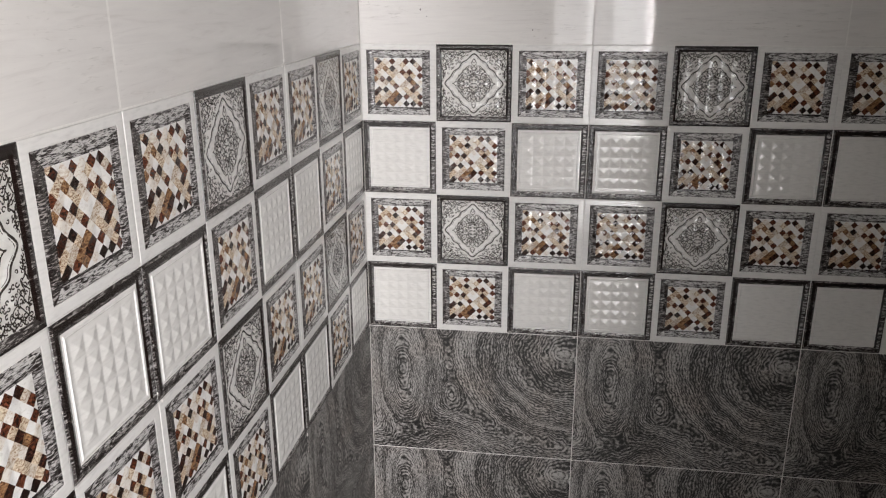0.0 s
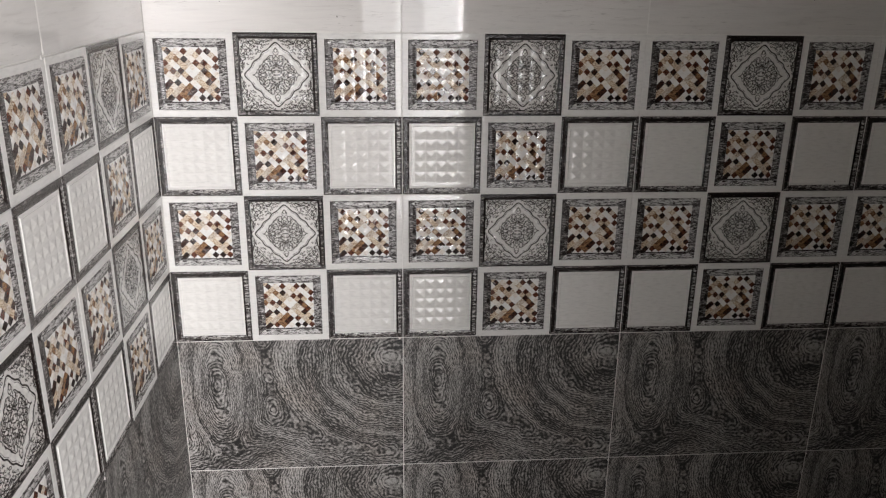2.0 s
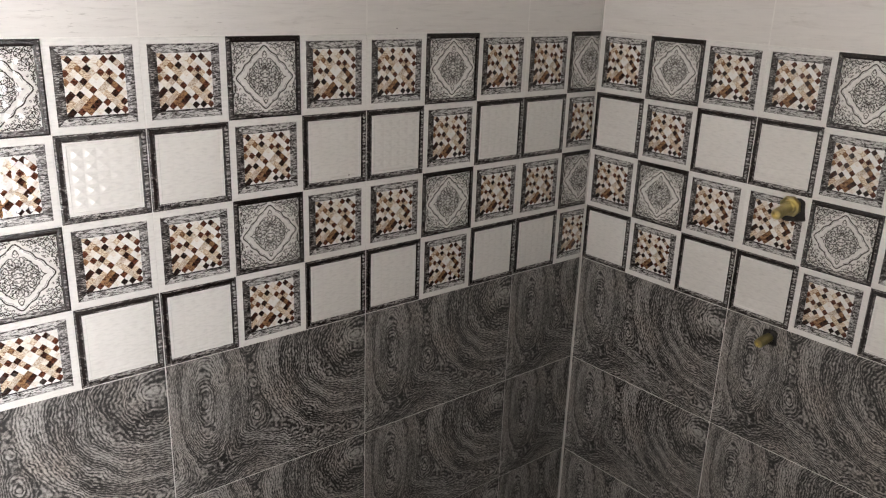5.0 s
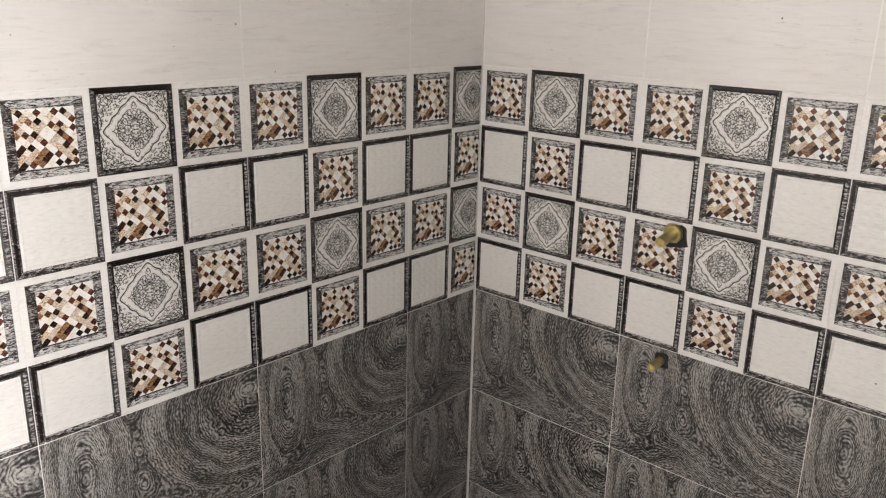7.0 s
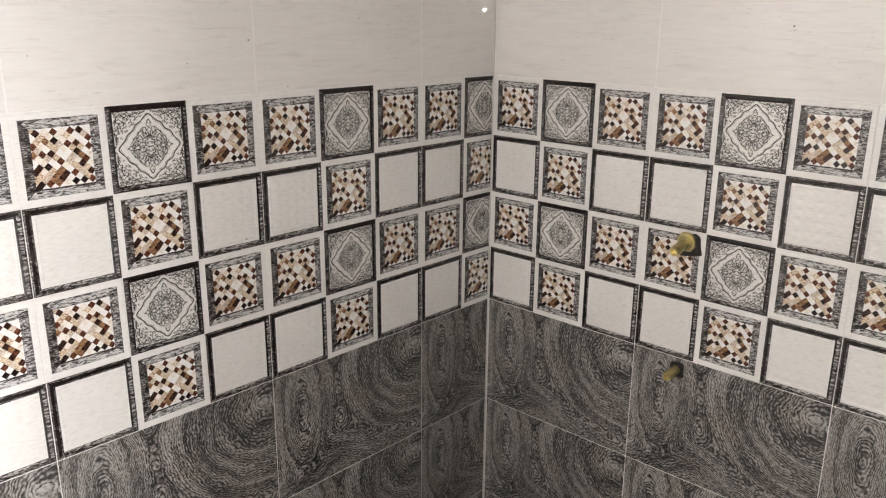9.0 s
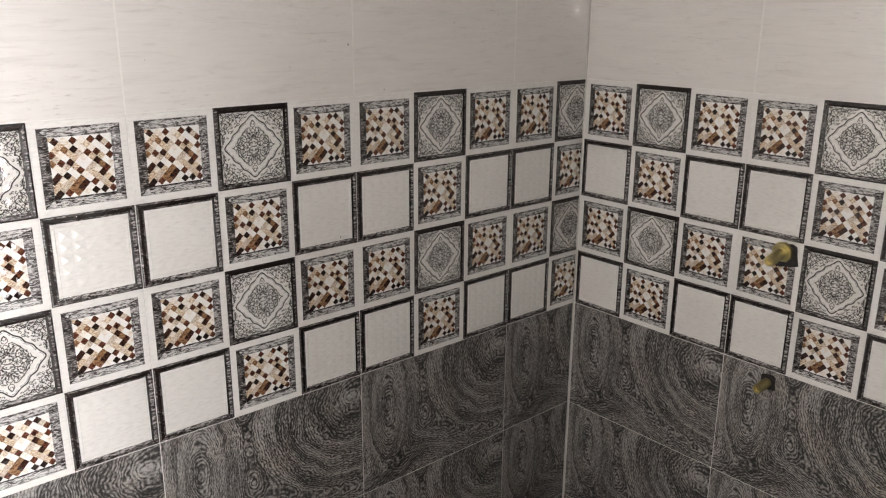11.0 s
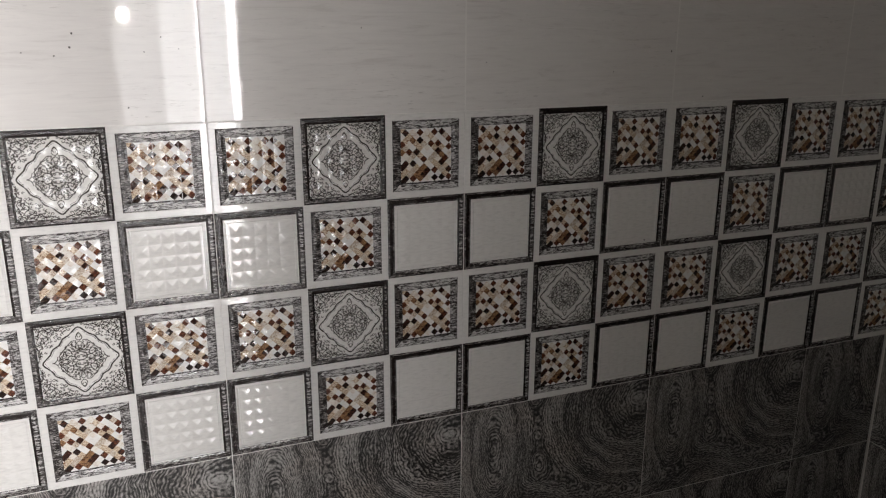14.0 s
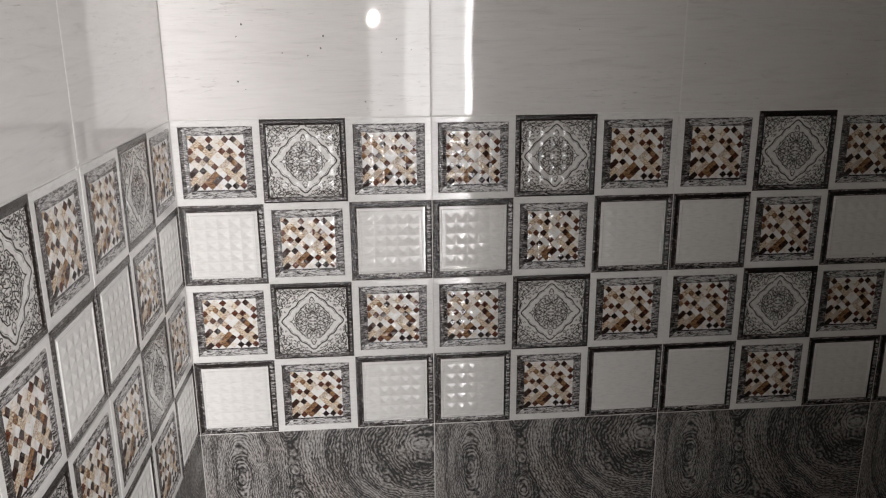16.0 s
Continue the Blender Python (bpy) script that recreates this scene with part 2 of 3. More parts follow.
CEMENT = plain("dusty cement floor", (0.09, 0.085, 0.078), (0.20, 0.19, 0.176), 7, 0.7, depth=0.006)
LUMP = plain("dried white cement", (0.42, 0.39, 0.35), (0.66, 0.63, 0.58), 40, 0.9)
BRASS = plain("dull brass", (0.50, 0.42, 0.19), (0.70, 0.61, 0.33), 60, 0.34, 1.0, 0.0006)
# near-black colour stands for the shade inside the pipe cuts
HOLE = plain("rough cement in the cut", (0.010, 0.009, 0.008), (0.035, 0.031, 0.028), 90, 0.95)
SPECK = plain("dried cement speck", (0.05, 0.045, 0.04), (0.16, 0.15, 0.14), 300, 0.9)


# ---- mesh helpers ----
def mesh_of(name, bm, materials):
    me = bpy.data.meshes.new(name)
    bm.normal_update()
    bm.to_mesh(me)
    bm.free()
    for m in materials:
        me.materials.append(m)
    return me


def part(name, bm, material, parent, label=""):
    ob = new(name, mesh_of(name, bm, material if isinstance(material, (list, tuple)) else [material]))
    ob.parent = parent
    return tagged(ob, label)


def box(bm, lo, hi):
    v = [bm.verts.new((x, y, z)) for z in (lo[2], hi[2]) for y in (lo[1], hi[1]) for x in (lo[0], hi[0])]
    for f in ((0, 2, 3, 1), (4, 5, 7, 6), (0, 1, 5, 4), (2, 6, 7, 3), (0, 4, 6, 2), (1, 3, 7, 5)):
        bm.faces.new([v[i] for i in f])


def slab(w, h, top, deep=0.008, edge=0.0011):
    """A tile: its glazed face at z = top, with eased edges, its lower left corner at the origin."""
    bm = bmesh.new()
    rings = []
    for inset, z in ((0.0, top - deep), (0.0, top - edge), (edge * 0.4, top - edge * 0.3), (edge * 1.3, top)):
        a = GAP / 2 + inset
        rings.append([bm.verts.new(c) for c in ((a, a, z), (w - a, a, z), (w - a, h - a, z), (a, h - a, z))])
    for r0, r1 in zip(rings, rings[1:]):
        for i in range(4):
            j = (i + 1) % 4
            bm.faces.new((r0[i], r0[j], r1[j], r1[i]))
    bm.faces.new(rings[-1])
    bm.faces.new(rings[0][::-1])
    return bm


def cut_at(bm, x):
    """Cut away what lies past x, and close the cut."""
    geom = bm.verts[:] + bm.edges[:] + bm.faces[:]
    bmesh.ops.bisect_plane(bm, geom=geom, plane_co=(x, 0, 0), plane_no=(1, 0, 0), clear_outer=True)
    return bm


# ---- printed relief squares, 150 x 150 mm ----
GAP = 0.0015          # joint between tiles
SQ = 0.150
MM = 0.001
HIGH_P = 1.22 * MM      # height of the moulded pyramids


def pyramid(x, y, pitch, high):
    """Height of the moulded 5 x 5 pyramids at x, y from the middle of a square; ridges and valleys are eased."""
    if max(abs(x), abs(y)) > 2.5 * pitch:
        return 0.0
    dx, dy = abs((x / pitch + 0.5) % 1.0 - 0.5), abs((y / pitch + 0.5) % 1.0 - 0.5)
    s = 1 - 2 * (dx ** 9 + dy ** 9) ** (1 / 9)
    return high * (max(0.0, s) ** 2 / 0.24 if s < 0.12 else s - 0.06)


def relief_field(bm, half, pitch, high, slot, z0, lines=()):
    """The moulded middle of a square: a sheet creased along the pyramids' edges and the given lines."""
    part_bm = bmesh.new()
    part_bm.faces.new([part_bm.verts.new((x, y, 0)) for x, y in ((-half, -half), (half, -half), (half, half), (-half, half))])
    cuts = []
    for e in (-0.055 * pitch, 0.0, 0.055 * pitch):
        for k in range(6):
            c = (k - 2.5) * pitch + e
            cuts += [((c, 0, 0), (1, 0, 0)), ((0, c, 0), (0, 1, 0))]
        for k in range(-4, 5):
            c = k * pitch + 1.6 * e
            cuts += [((c, 0, 0), (1, 1, 0)), ((c, 0, 0), (1, -1, 0))]
    for co, no in cuts + list(lines):
        bmesh.ops.bisect_plane(part_bm, geom=part_bm.verts[:] + part_bm.edges[:] + part_bm.faces[:], plane_co=co, plane_no=no, dist=1e-5)
    made = {}
    for f in part_bm.faces:
        vs = []
        for v in f.verts:
            if v not in made:
                made[v] = bm.verts.new((v.co.x, v.co.y, z0 + pyramid(v.co.x, v.co.y, pitch, high)))
            vs.append(made[v])
        c = f.calc_center_median()
        face = bm.faces.new(vs)
        face.material_index, face.smooth = slot(c.x, c.y) if callable(slot) else slot, True
    part_bm.free()


def rings(bm, profile):
    """Mitred frames round a square: rows of inset, height and the material of the strip that starts there
    (one, or four: bottom, right, top, left)."""
    last = None
    for inset, z, slot in profile:
        a = SQ / 2 - GAP / 2 - inset
        ring = [bm.verts.new(c) for c in ((-a, -a, z), (a, -a, z), (a, a, z), (-a, a, z))]
        if last:
            for i in range(4):
                j = (i + 1) % 4
                slot_of = last[1]
                bm.faces.new((last[0][i], last[0][j], ring[j], ring[i])).material_index = slot_of[i] if isinstance(slot_of, tuple) else slot_of
        last = (ring, slot)


# The mosaic print, on a lattice of diamonds: column, row.
MOSAIC = {
    "B": "1,1 11,1 4,6 10,6 1,9 11,9 6,12 13,11 0,10 7,11",
    "K": "5,3 3,9 9,13 11,13 1,13 0,14",
    "R": "5,1 9,1 10,4 6,8 12,8 9,11 0,4 13,13 13,3 3,13 13,5 2,6 8,4",
    "T": "0,0 2,2 8,2 11,5 9,5 5,7 9,9 10,10 12,12 1,3 4,4 5,5 12,10 4,10 0,12 1,11",
    "G": "3,3 5,11 4,12 0,6 6,10 11,7 5,13",
    "S": "12,2 6,4 3,7 9,7 3,11 11,11 8,8 2,12 1,5",
    "C": "3,1 7,5 2,4 1,7 6,2 10,8 7,9 13,7 4,2 2,8 13,9 7,1 2,10",
}
ORDER = "WCTGRBKS"
CELLS = {tuple(int(q) for q in c.split(",")): k for k, row in MOSAIC.items() for c in row.split()}
HALF_M = 48 * MM
STEP = 96 * MM / 14


def mosaic_slot(x, y):
    u, v = (x + HALF_M) / STEP - 0.3, (HALF_M - y) / STEP
    a, b = round((u + v) / 2), round((u - v) / 2)
    return ORDER.index(CELLS.get((a + b, a - b), "WWWC"[(3 * a + 5 * b * b) % 4])) + 2


def mosaic_square():
    bm = bmesh.new()
    edge, face, lip = (10, 11, 11, 12), (10, 11, 10, 12), (12, 11, 11, 12)
    rings(bm, [(0.0, -0.6 * MM, 0), (0.5 * MM, 0.0, 0), (10.4 * MM, 0.2 * MM, 0), (11.0 * MM, -0.5 * MM, edge), (13.0 * MM, 0.9 * MM, face),
               (19.0 * MM, 1.0 * MM, face), (23.5 * MM, -0.1 * MM, lip), (27.2 * MM, -0.4 * MM, 1)])
    lines = []
    for k in range(-16, 17):
        # u + v = 2k + 1 and u - v = 2k + 1
        c = (2 * k + 1 + 0.3) * STEP
        lines += [((c - 2 * HALF_M, 0, 0), (1, -1, 0)), ((c, 0, 0), (1, 1, 0))]
    relief_field(bm, HALF_M, 19.2 * MM, HIGH_P, mosaic_slot, -0.15 * MM, lines)
    return bm, [WHITE, STREAK_GREY] + [PIECES[k] for k in ORDER] + [STREAK_PALE, STREAK_GREY, STREAK_DARK]


def relief_square():
    bm = bmesh.new()
    rings(bm, [(0.0, -0.6 * MM, 0), (0.5 * MM, 0.2 * MM, 0), (3.0 * MM, 1.0 * MM, (0, 3, 4, 4)), (9.0 * MM, 0.9 * MM, (3, 4, 0, 0)), (12.6 * MM, -0.2 * MM, 1),
               (15.0 * MM, -0.1 * MM, 1), (16.2 * MM, 0.8 * MM, 1), (17.6 * MM, 0.8 * MM, 1), (19.0 * MM, -0.3 * MM, 1)])
    relief_field(bm, 55.6 * MM, 20.6 * MM, 1.6 * HIGH_P, 2, -0.2 * MM)
    return bm, [STREAK_DARK, WHITE, FIELD, STREAK_GREY, STREAK_BLACK]


def ribbon(bm, pts, width, slot, lift):
    """A raised printed line that follows the moulding."""
    last = None
    for i, (x, y) in enumerate(pts):
        x0, y0 = pts[max(i - 1, 0)]
        x1, y1 = pts[min(i + 1, len(pts) - 1)]
        d = math.hypot(x1 - x0, y1 - y0) or 1.0
        nx, ny = -(y1 - y0) / d * width / 2, (x1 - x0) / d * width / 2
        pair = []
        for s in (1, -1):
            px, py = (x + s * nx) * MM, (y + s * ny) * MM
            pair.append(bm.verts.new((px, py, pyramid(px, py, 20.6 * MM, HIGH_P) + lift * MM)))
        if last:
            f = bm.faces.new((last[0], last[1], pair[1], pair[0]))
            f.material_index = slot
        last = pair


def spiral(cx, cy, r, start, way, turns=1.35, steps=15):
    pts = []
    for i in range(steps + 1):
        q = i / steps
        a = radians(start) + way * q * turns * 2 * math.pi
        rr = r * (1 - 0.78 * q)
        pts.append((cx + rr * math.cos(a), cy + rr * math.sin(a)))
    return pts


def ogee(radius, power, wave, waves, steps=22):
    pts = []
    for i in range(steps + 1):
        a = math.pi / 2 * i / steps
        c, s = math.cos(a), math.sin(a)
        r = radius / (abs(c) ** power + abs(s) ** power) ** (1 / power)
        r *= 1 + wave * math.cos(4 * waves * a) * math.sqrt(math.sin(2 * a) + 1e-9)
        pts.append((r * c, r * s))
    return pts


def ornament_square():
    """Dark framed square with a pointed medallion and scrolls in relief."""
    bm = bmesh.new()
    rings(bm, [(0.0, -0.6 * MM, 0), (0.5 * MM, 0.6 * MM, (0, 0, 0, 4)), (3.0 * MM, 1.3 * MM, (4, 4, 0, 4)), (7.0 * MM, 1.1 * MM, (4, 0, 0, 0)), (11.4 * MM, -0.4 * MM, 0)])
    relief_field(bm, 63.2 * MM, 20.6 * MM, HIGH_P, 1, -0.2 * MM)
    quarter = [(ogee(53.0, 1.12, 0.030, 3, 34), 7.5, 2, 0.05), (ogee(57.0, 1.12, 0.034, 3, 34), 2.4, 3, 0.16), (ogee(53.4, 1.12, 0.034, 3, 34), 0.7, 3, 0.16)]
    # lobed outline of the medallion, with a bud at its top and a pointed bracket at its side
    lobes = []
    for i in range(41):
        a = radians(8 + 74 * i / 40)
        r = 34.0 - 3.2 * abs(math.cos(3.4 * (a - math.pi / 4))) + 2.0 * math.sin(a)
        lobes.append((r * math.cos(a) * 0.96, r * math.sin(a)))
    quarter.append((lobes, 1.5, 3, 0.2))
    curves = [((0, 48), (2.6, 45), (3.0, 42.5), (0.6, 39.5)), ((0, 47), (3.4, 43), (4.6, 39.5), (3.4, 36.5), (0, 34.5)), ((43, 0), (38, 1.5), (35.5, 5), (34, 10)), ((40, 0), (35, 4), (32.5, 1.0), (29, 0)),
              ((0, 33), (5, 28.5), (6.4, 23), (2.5, 18), (0, 16)), ((0, 26), (2.4, 23.5), (2.2, 20.5), (0, 18.5)), ((0, 15), (6, 12), (9.5, 6.5), (6.5, 1.8), (0, 0)),
              ((0, 9), (4.5, 7), (10, 1.5), (15, 0)), ((15, 0), (19.5, 3.2), (25, 2.6), (29, 0)), ((2.5, 18), (8, 15.5), (14.5, 16.5), (17.5, 21)), ((9.5, 6.5), (14, 8.5), (18.5, 6.8), (21, 3.2)),
              ((6.4, 23), (10.5, 25.5), (12, 29.5), (9.5, 32)), ((17.5, 21), (21.5, 17.5), (22.5, 12.5), (18, 9.5), (14, 8.5)), ((22.5, 12.5), (27, 11), (30, 7), (28, 3.5), (25, 2.6)),
              ((14.5, 16.5), (12.6, 12.4), (14, 8.5)), ((26, 19), (24.5, 14.5), (27, 11)), ((12, 29.5), (16, 27), (21, 26.5)), ((0, 18.5), (6.5, 17.8), (11, 20.8), (15, 25)),
              # the corner: a stem from the corner inwards, with leaves on both sides
              ((62, 62), (56, 56.5), (50, 49), (44.5, 44.5)), ((44.5, 44.5), (40.5, 46.5), (38.5, 50.5), (42, 53.5), (46, 51)), ((44.5, 44.5), (46.5, 40.5), (50.5, 38.5), (53.5, 42), (51, 46)),
              ((56, 56.5), (50, 58.5), (46, 56), (42, 53.5)), ((56, 56.5), (58.5, 50), (56, 46), (53.5, 42)), ((42, 53.5), (36, 56), (30, 53.5), (26.5, 57)), ((53.5, 42), (56, 36), (53.5, 30), (57, 26.5)),
              ((62, 50), (58, 46.5), (60.5, 41), (62, 38)), ((50, 62), (46.5, 58), (41, 60.5), (38, 62)), ((38, 62), (34.5, 58.6), (30, 53.5)), ((62, 38), (58.6, 34.5), (53.5, 30)),
              ((26.5, 57), (21, 60.5), (15, 58.5), (9, 61.5)), ((57, 26.5), (60.5, 21), (58.5, 15), (61.5, 9)), ((30, 62), (25, 60), (26.5, 57)), ((62, 30), (60, 25), (57, 26.5)),
              ((36, 56), (35.5, 50.5), (38.5, 50.5)), ((56, 36), (50.5, 35.5), (50.5, 38.5)), ((15, 58.5), (13, 61), (17, 62)), ((58.5, 15), (61, 13), (62, 17))]
    for c in curves:
        # a smooth line through the given places
        q = [c[0]] + list(c) + [c[-1]]
        pts = []
        for p0, p1, p2, p3 in zip(q, q[1:], q[2:], q[3:]):
            for i in range(6):
                w = i / 6
                pts.append(tuple(0.5 * (2 * b + (d - a) * w + (2 * a - 5 * b + 4 * d - e) * w * w + (3 * b - a - 3 * d + e) * w ** 3)
                                 for a, b, d, e in zip(p0, p1, p2, p3)))
        quarter.append((pts + [c[-1]], 1.25, 3, 0.2))
    curls = [(10.5, 26.5, 3.4, 200, 1), (20.0, 23.0, 3.0, 120, -1), (18.0, 13.0, 3.0, 300, 1), (26.0, 7.0, 2.8, 150, -1), (5.0, 12.0, 2.8, 30, 1), (28.5, 15.5, 2.4, 260, 1), (4.6, 30.5, 2.0, 90, -1),
             (10.5, 20.5, 2.2, 250, 1), (12.5, 3.4, 2.4, 60, -1), (33.0, 3.6, 1.6, 90, 1), (42.5, 49.8, 2.6, 300, 1), (49.8, 42.5, 2.6, 150, -1), (52.0, 55.0, 2.6, 30, 1), (55.0, 51.0, 2.4, 60, -1),
             (33.0, 57.5, 2.7, 200, -1), (57.5, 33.0, 2.7, 250, 1), (21.5, 57.0, 2.4, 40, 1), (57.0, 21.5, 2.4, 40, -1), (59.4, 57.2, 2.4, 200, 1), (57.0, 60.2, 2.2, 250, -1), (45.0, 60.0, 2.0, 0, 1),
             (60.0, 45.0, 2.0, 90, -1), (9.5, 59.6, 2.0, 150, -1), (59.6, 9.5, 2.0, 300, 1), (39.0, 57.0, 2.0, 100, 1), (57.0, 39.0, 2.0, 350, -1)]
    # small curls fill what is left between them
    rng = random.Random(9)
    for _ in range(700):
        x, y, r = rng.uniform(1, 62), rng.uniform(1, 62), rng.uniform(1.9, 3.0)
        q = (x ** 1.12 + y ** 1.12) ** (1 / 1.12)
        if (math.hypot(x, y) < 29 or 64.5 < q) and all(math.hypot(x - c[0], y - c[1]) > 0.80 * (r + c[2]) for c in curls):
            curls.append((x, y, r, rng.uniform(0, 360), rng.choice((1, -1))))
    quarter += [(spiral(*c, turns=0.85, steps=12), 1.25, 3, 0.2) for c in curls]
    for sx, sy in ((1, 1), (-1, 1), (-1, -1), (1, -1)):
        for pts, width, slot, lift in quarter:
            pts = [(sx * max(0.0, min(x, 62.6)), sy * max(0.0, min(y, 62.6))) for x, y in pts]
            ribbon(bm, pts if sx * sy > 0 else pts[::-1], width, slot, lift)
    for f in bm.faces:
        f.normal_update()
        if f.normal.z < 0:
            f.normal_flip()
    return bm, [STREAK_BLACK, PEWTER, BAND, INK, STREAK_DARK]


# ---- tiles: 450 x 300 mm, laid in straight rows ----
TILE_W, TILE_H = 0.45, 0.30
BACK_W = 2.060        # back wall, corner to corner
LAST = BACK_W - 4 * TILE_W - 0.005


SQUARES = {"mosaic_square": mosaic_square, "relief_square": relief_square, "ornament_square": ornament_square}
LAYOUT = (("relief_square", "mosaic_square", "relief_square"), ("mosaic_square", "ornament_square", "mosaic_square"))
WHOLE, CUT = {}, {}
for kind, make in SQUARES.items():
    bm_, mats_ = make()
    WHOLE[kind] = mesh_of(kind, bm_, mats_)
for row in LAYOUT:
    kind = row[1]
    bm_, mats_ = SQUARES[kind]()
    CUT[kind] = mesh_of(kind, cut_at(bm_, LAST - 1.5 * SQ), mats_)


def tile_mesh(name, material, top, width=TILE_W):
    bm = slab(TILE_W, TILE_H, top)
    if width < TILE_W:
        cut_at(bm, width)
    return mesh_of(name, bm, [material])


def pillow_mesh(name, material, width=TILE_W):
    """A pale tile whose face falls off a little towards its left and right edges."""
    bm = slab(TILE_W, TILE_H, -PILLOW - 0.0002)
    lo, hi = GAP / 2 + 0.0008, TILE_H - GAP / 2 - 0.0008
    last = None
    for i in range(61):
        x = lo + (TILE_W - 2 * lo) * (0.5 - 0.5 * math.cos(math.pi * i / 60))
        fall = max(0.0, 1 - min(x, TILE_W - x) / 0.085) ** 2
        pair = [bm.verts.new((x, y, -PILLOW * fall)) for y in (lo, hi)]
        if last:
            bm.faces.new((last[0], pair[0], pair[1], last[1])).smooth = True
            for k, way in ((0, 1), (1, -1)):
                # the narrow edge down to the body
                q = [bm.verts.new(v) for v in ((last[k].co.x, last[k].co.y, -PILLOW - 0.0012), (pair[k].co.x, pair[k].co.y, -PILLOW - 0.0012), pair[k].co, last[k].co)]
                bm.faces.new(q[::way])
        last = pair
    if width < TILE_W:
        cut_at(bm, width)
    return mesh_of(name, bm, [material])


PILLOW = 0.0007       # fall of the face at its edges
MESHES = {
    "decor": (tile_mesh("decor_tile", WHITE, -0.0009), tile_mesh("decor_tile", WHITE, -0.0009, LAST)),
    "wood": (tile_mesh("wood_tile", WOOD, 0.0), tile_mesh("wood_tile", WOOD, 0.0, LAST)),
    "pale": (pillow_mesh("pale_tile", PALE), pillow_mesh("pale_tile", PALE, LAST)),
}


LEAN = random.Random(21)   # no tile lies quite flush


def lay(wall, kind, m, is_cut=False):
    """One tile on a wall, with its printed squares where it has them."""
    ob = new(MESHES[kind][is_cut].name.split(".")[0], MESHES[kind][is_cut])
    c = Matrix.Translation((TILE_W / 2, TILE_H / 2, 0))
    tilt = pose(0, 0, 0, LEAN.gauss(0, 0.038), LEAN.gauss(0, 0.030), 0)
    ob.parent, ob.matrix_basis = wall, m @ c @ tilt @ c.inverted()
    if kind == "decor":
        for j, row in enumerate(LAYOUT):
            for i, name in enumerate(row):
                if is_cut and i == 2:
                    continue
                sq = new(name, (CUT if is_cut and i == 1 else WHOLE)[name])
                sq.parent, sq.location = ob, ((i + 0.5) * SQ, (j + 0.5) * SQ, 0)
    return ob


# ---- the room ----
DEPTH, HIGH, BAND_Z = 1.82, 2.42, 0.90


def shell(name, boxes, material, label, category="wall"):
    bm = bmesh.new()
    for lo, hi in boxes:
        box(bm, lo, hi)
    return tagged(new(name, mesh_of(name, bm, [material])), label, category, kind="structure")


T = 0.008             # tile thickness
wall_north = shell("wall_north", [((-0.13, T, -0.1), (BACK_W + 0.13, 0.14, HIGH))], PLASTER, "back wall clad in printed and wood-look ceramic tiles")
wall_west = shell("wall_west", [((-0.13, -DEPTH, -0.1), (-T, T - 0.001, HIGH))], PLASTER, "side wall clad in printed and wood-look ceramic tiles")
wall_east = shell("wall_east", [((BACK_W + T, -DEPTH, -0.1), (BACK_W + 0.13, T - 0.001, HIGH))], PLASTER, "side wall clad in tiles with two brass pipe ends")
DOOR = (0.07, 0.745, 2.05)
wall_south = shell("wall_south", [((-0.13, -DEPTH - 0.13, -0.1), (DOOR[0], -DEPTH - 0.001, HIGH)), ((DOOR[1], -DEPTH - 0.13, -0.1), (BACK_W + 0.13, -DEPTH - 0.001, HIGH)),
                                  ((DOOR[0] + 0.001, -DEPTH - 0.13, DOOR[2]), (DOOR[1] - 0.001, -DEPTH - 0.001, HIGH))], BARE, "grey cement-plastered wall with an open doorway to the yard")
shell("ceiling", [((-0.13, -DEPTH - 0.13, HIGH + 0.001), (BACK_W + 0.13, 0.14, HIGH + 0.1))], BARE, "unseen bare grey cement ceiling slab", "ceiling")
shell("floor", [((-T + 0.001, -DEPTH, -0.1), (BACK_W + T - 0.001, T - 0.002, FLOOR_Z))], CEMENT, "dusty unfinished cement floor", "floor")
BLOCK = (-1.0, 2.6, -3.36)   # added unseen enclosure that keeps sky light out: west, east and south faces
BLOCK_HIGH = 3.46
shell("passage_wall_west", [((BLOCK[0] - 0.1, BLOCK[2], -0.1), (BLOCK[0], -DEPTH - 0.131, BLOCK_HIGH))], BARE, "added unseen grey wall that keeps sky light out")
shell("passage_wall_east", [((BLOCK[1], BLOCK[2], -0.1), (BLOCK[1] + 0.1, -DEPTH - 0.131, BLOCK_HIGH))], BARE, "added unseen grey wall that keeps sky light out")
shell("passage_wall_north", [((BLOCK[0] - 0.1, -DEPTH - 0.13, -0.1), (-0.131, -DEPTH, BLOCK_HIGH)), ((BACK_W + 0.131, -DEPTH - 0.13, -0.1), (BLOCK[1] + 0.1, -DEPTH, BLOCK_HIGH))], BARE, "added unseen grey wall beside the doorway against sky light")
shell("passage_wall_south", [((BLOCK[0] - 0.1, BLOCK[2] - 0.1, -0.1), (0.33, BLOCK[2] - 0.001, BLOCK_HIGH)), ((1.33, BLOCK[2] - 0.1, -0.1), (BLOCK[1] + 0.1, BLOCK[2] - 0.001, BLOCK_HIGH))], BARE, "added unseen grey wall round the daylight panels")
shell("passage_ceiling", [((BLOCK[0] - 0.1, BLOCK[2] - 0.1, BLOCK_HIGH + 0.001), (BLOCK[1] + 0.1, -DEPTH - 0.131, BLOCK_HIGH + 0.1))], BARE, "unseen bare grey cement ceiling slab", "ceiling")
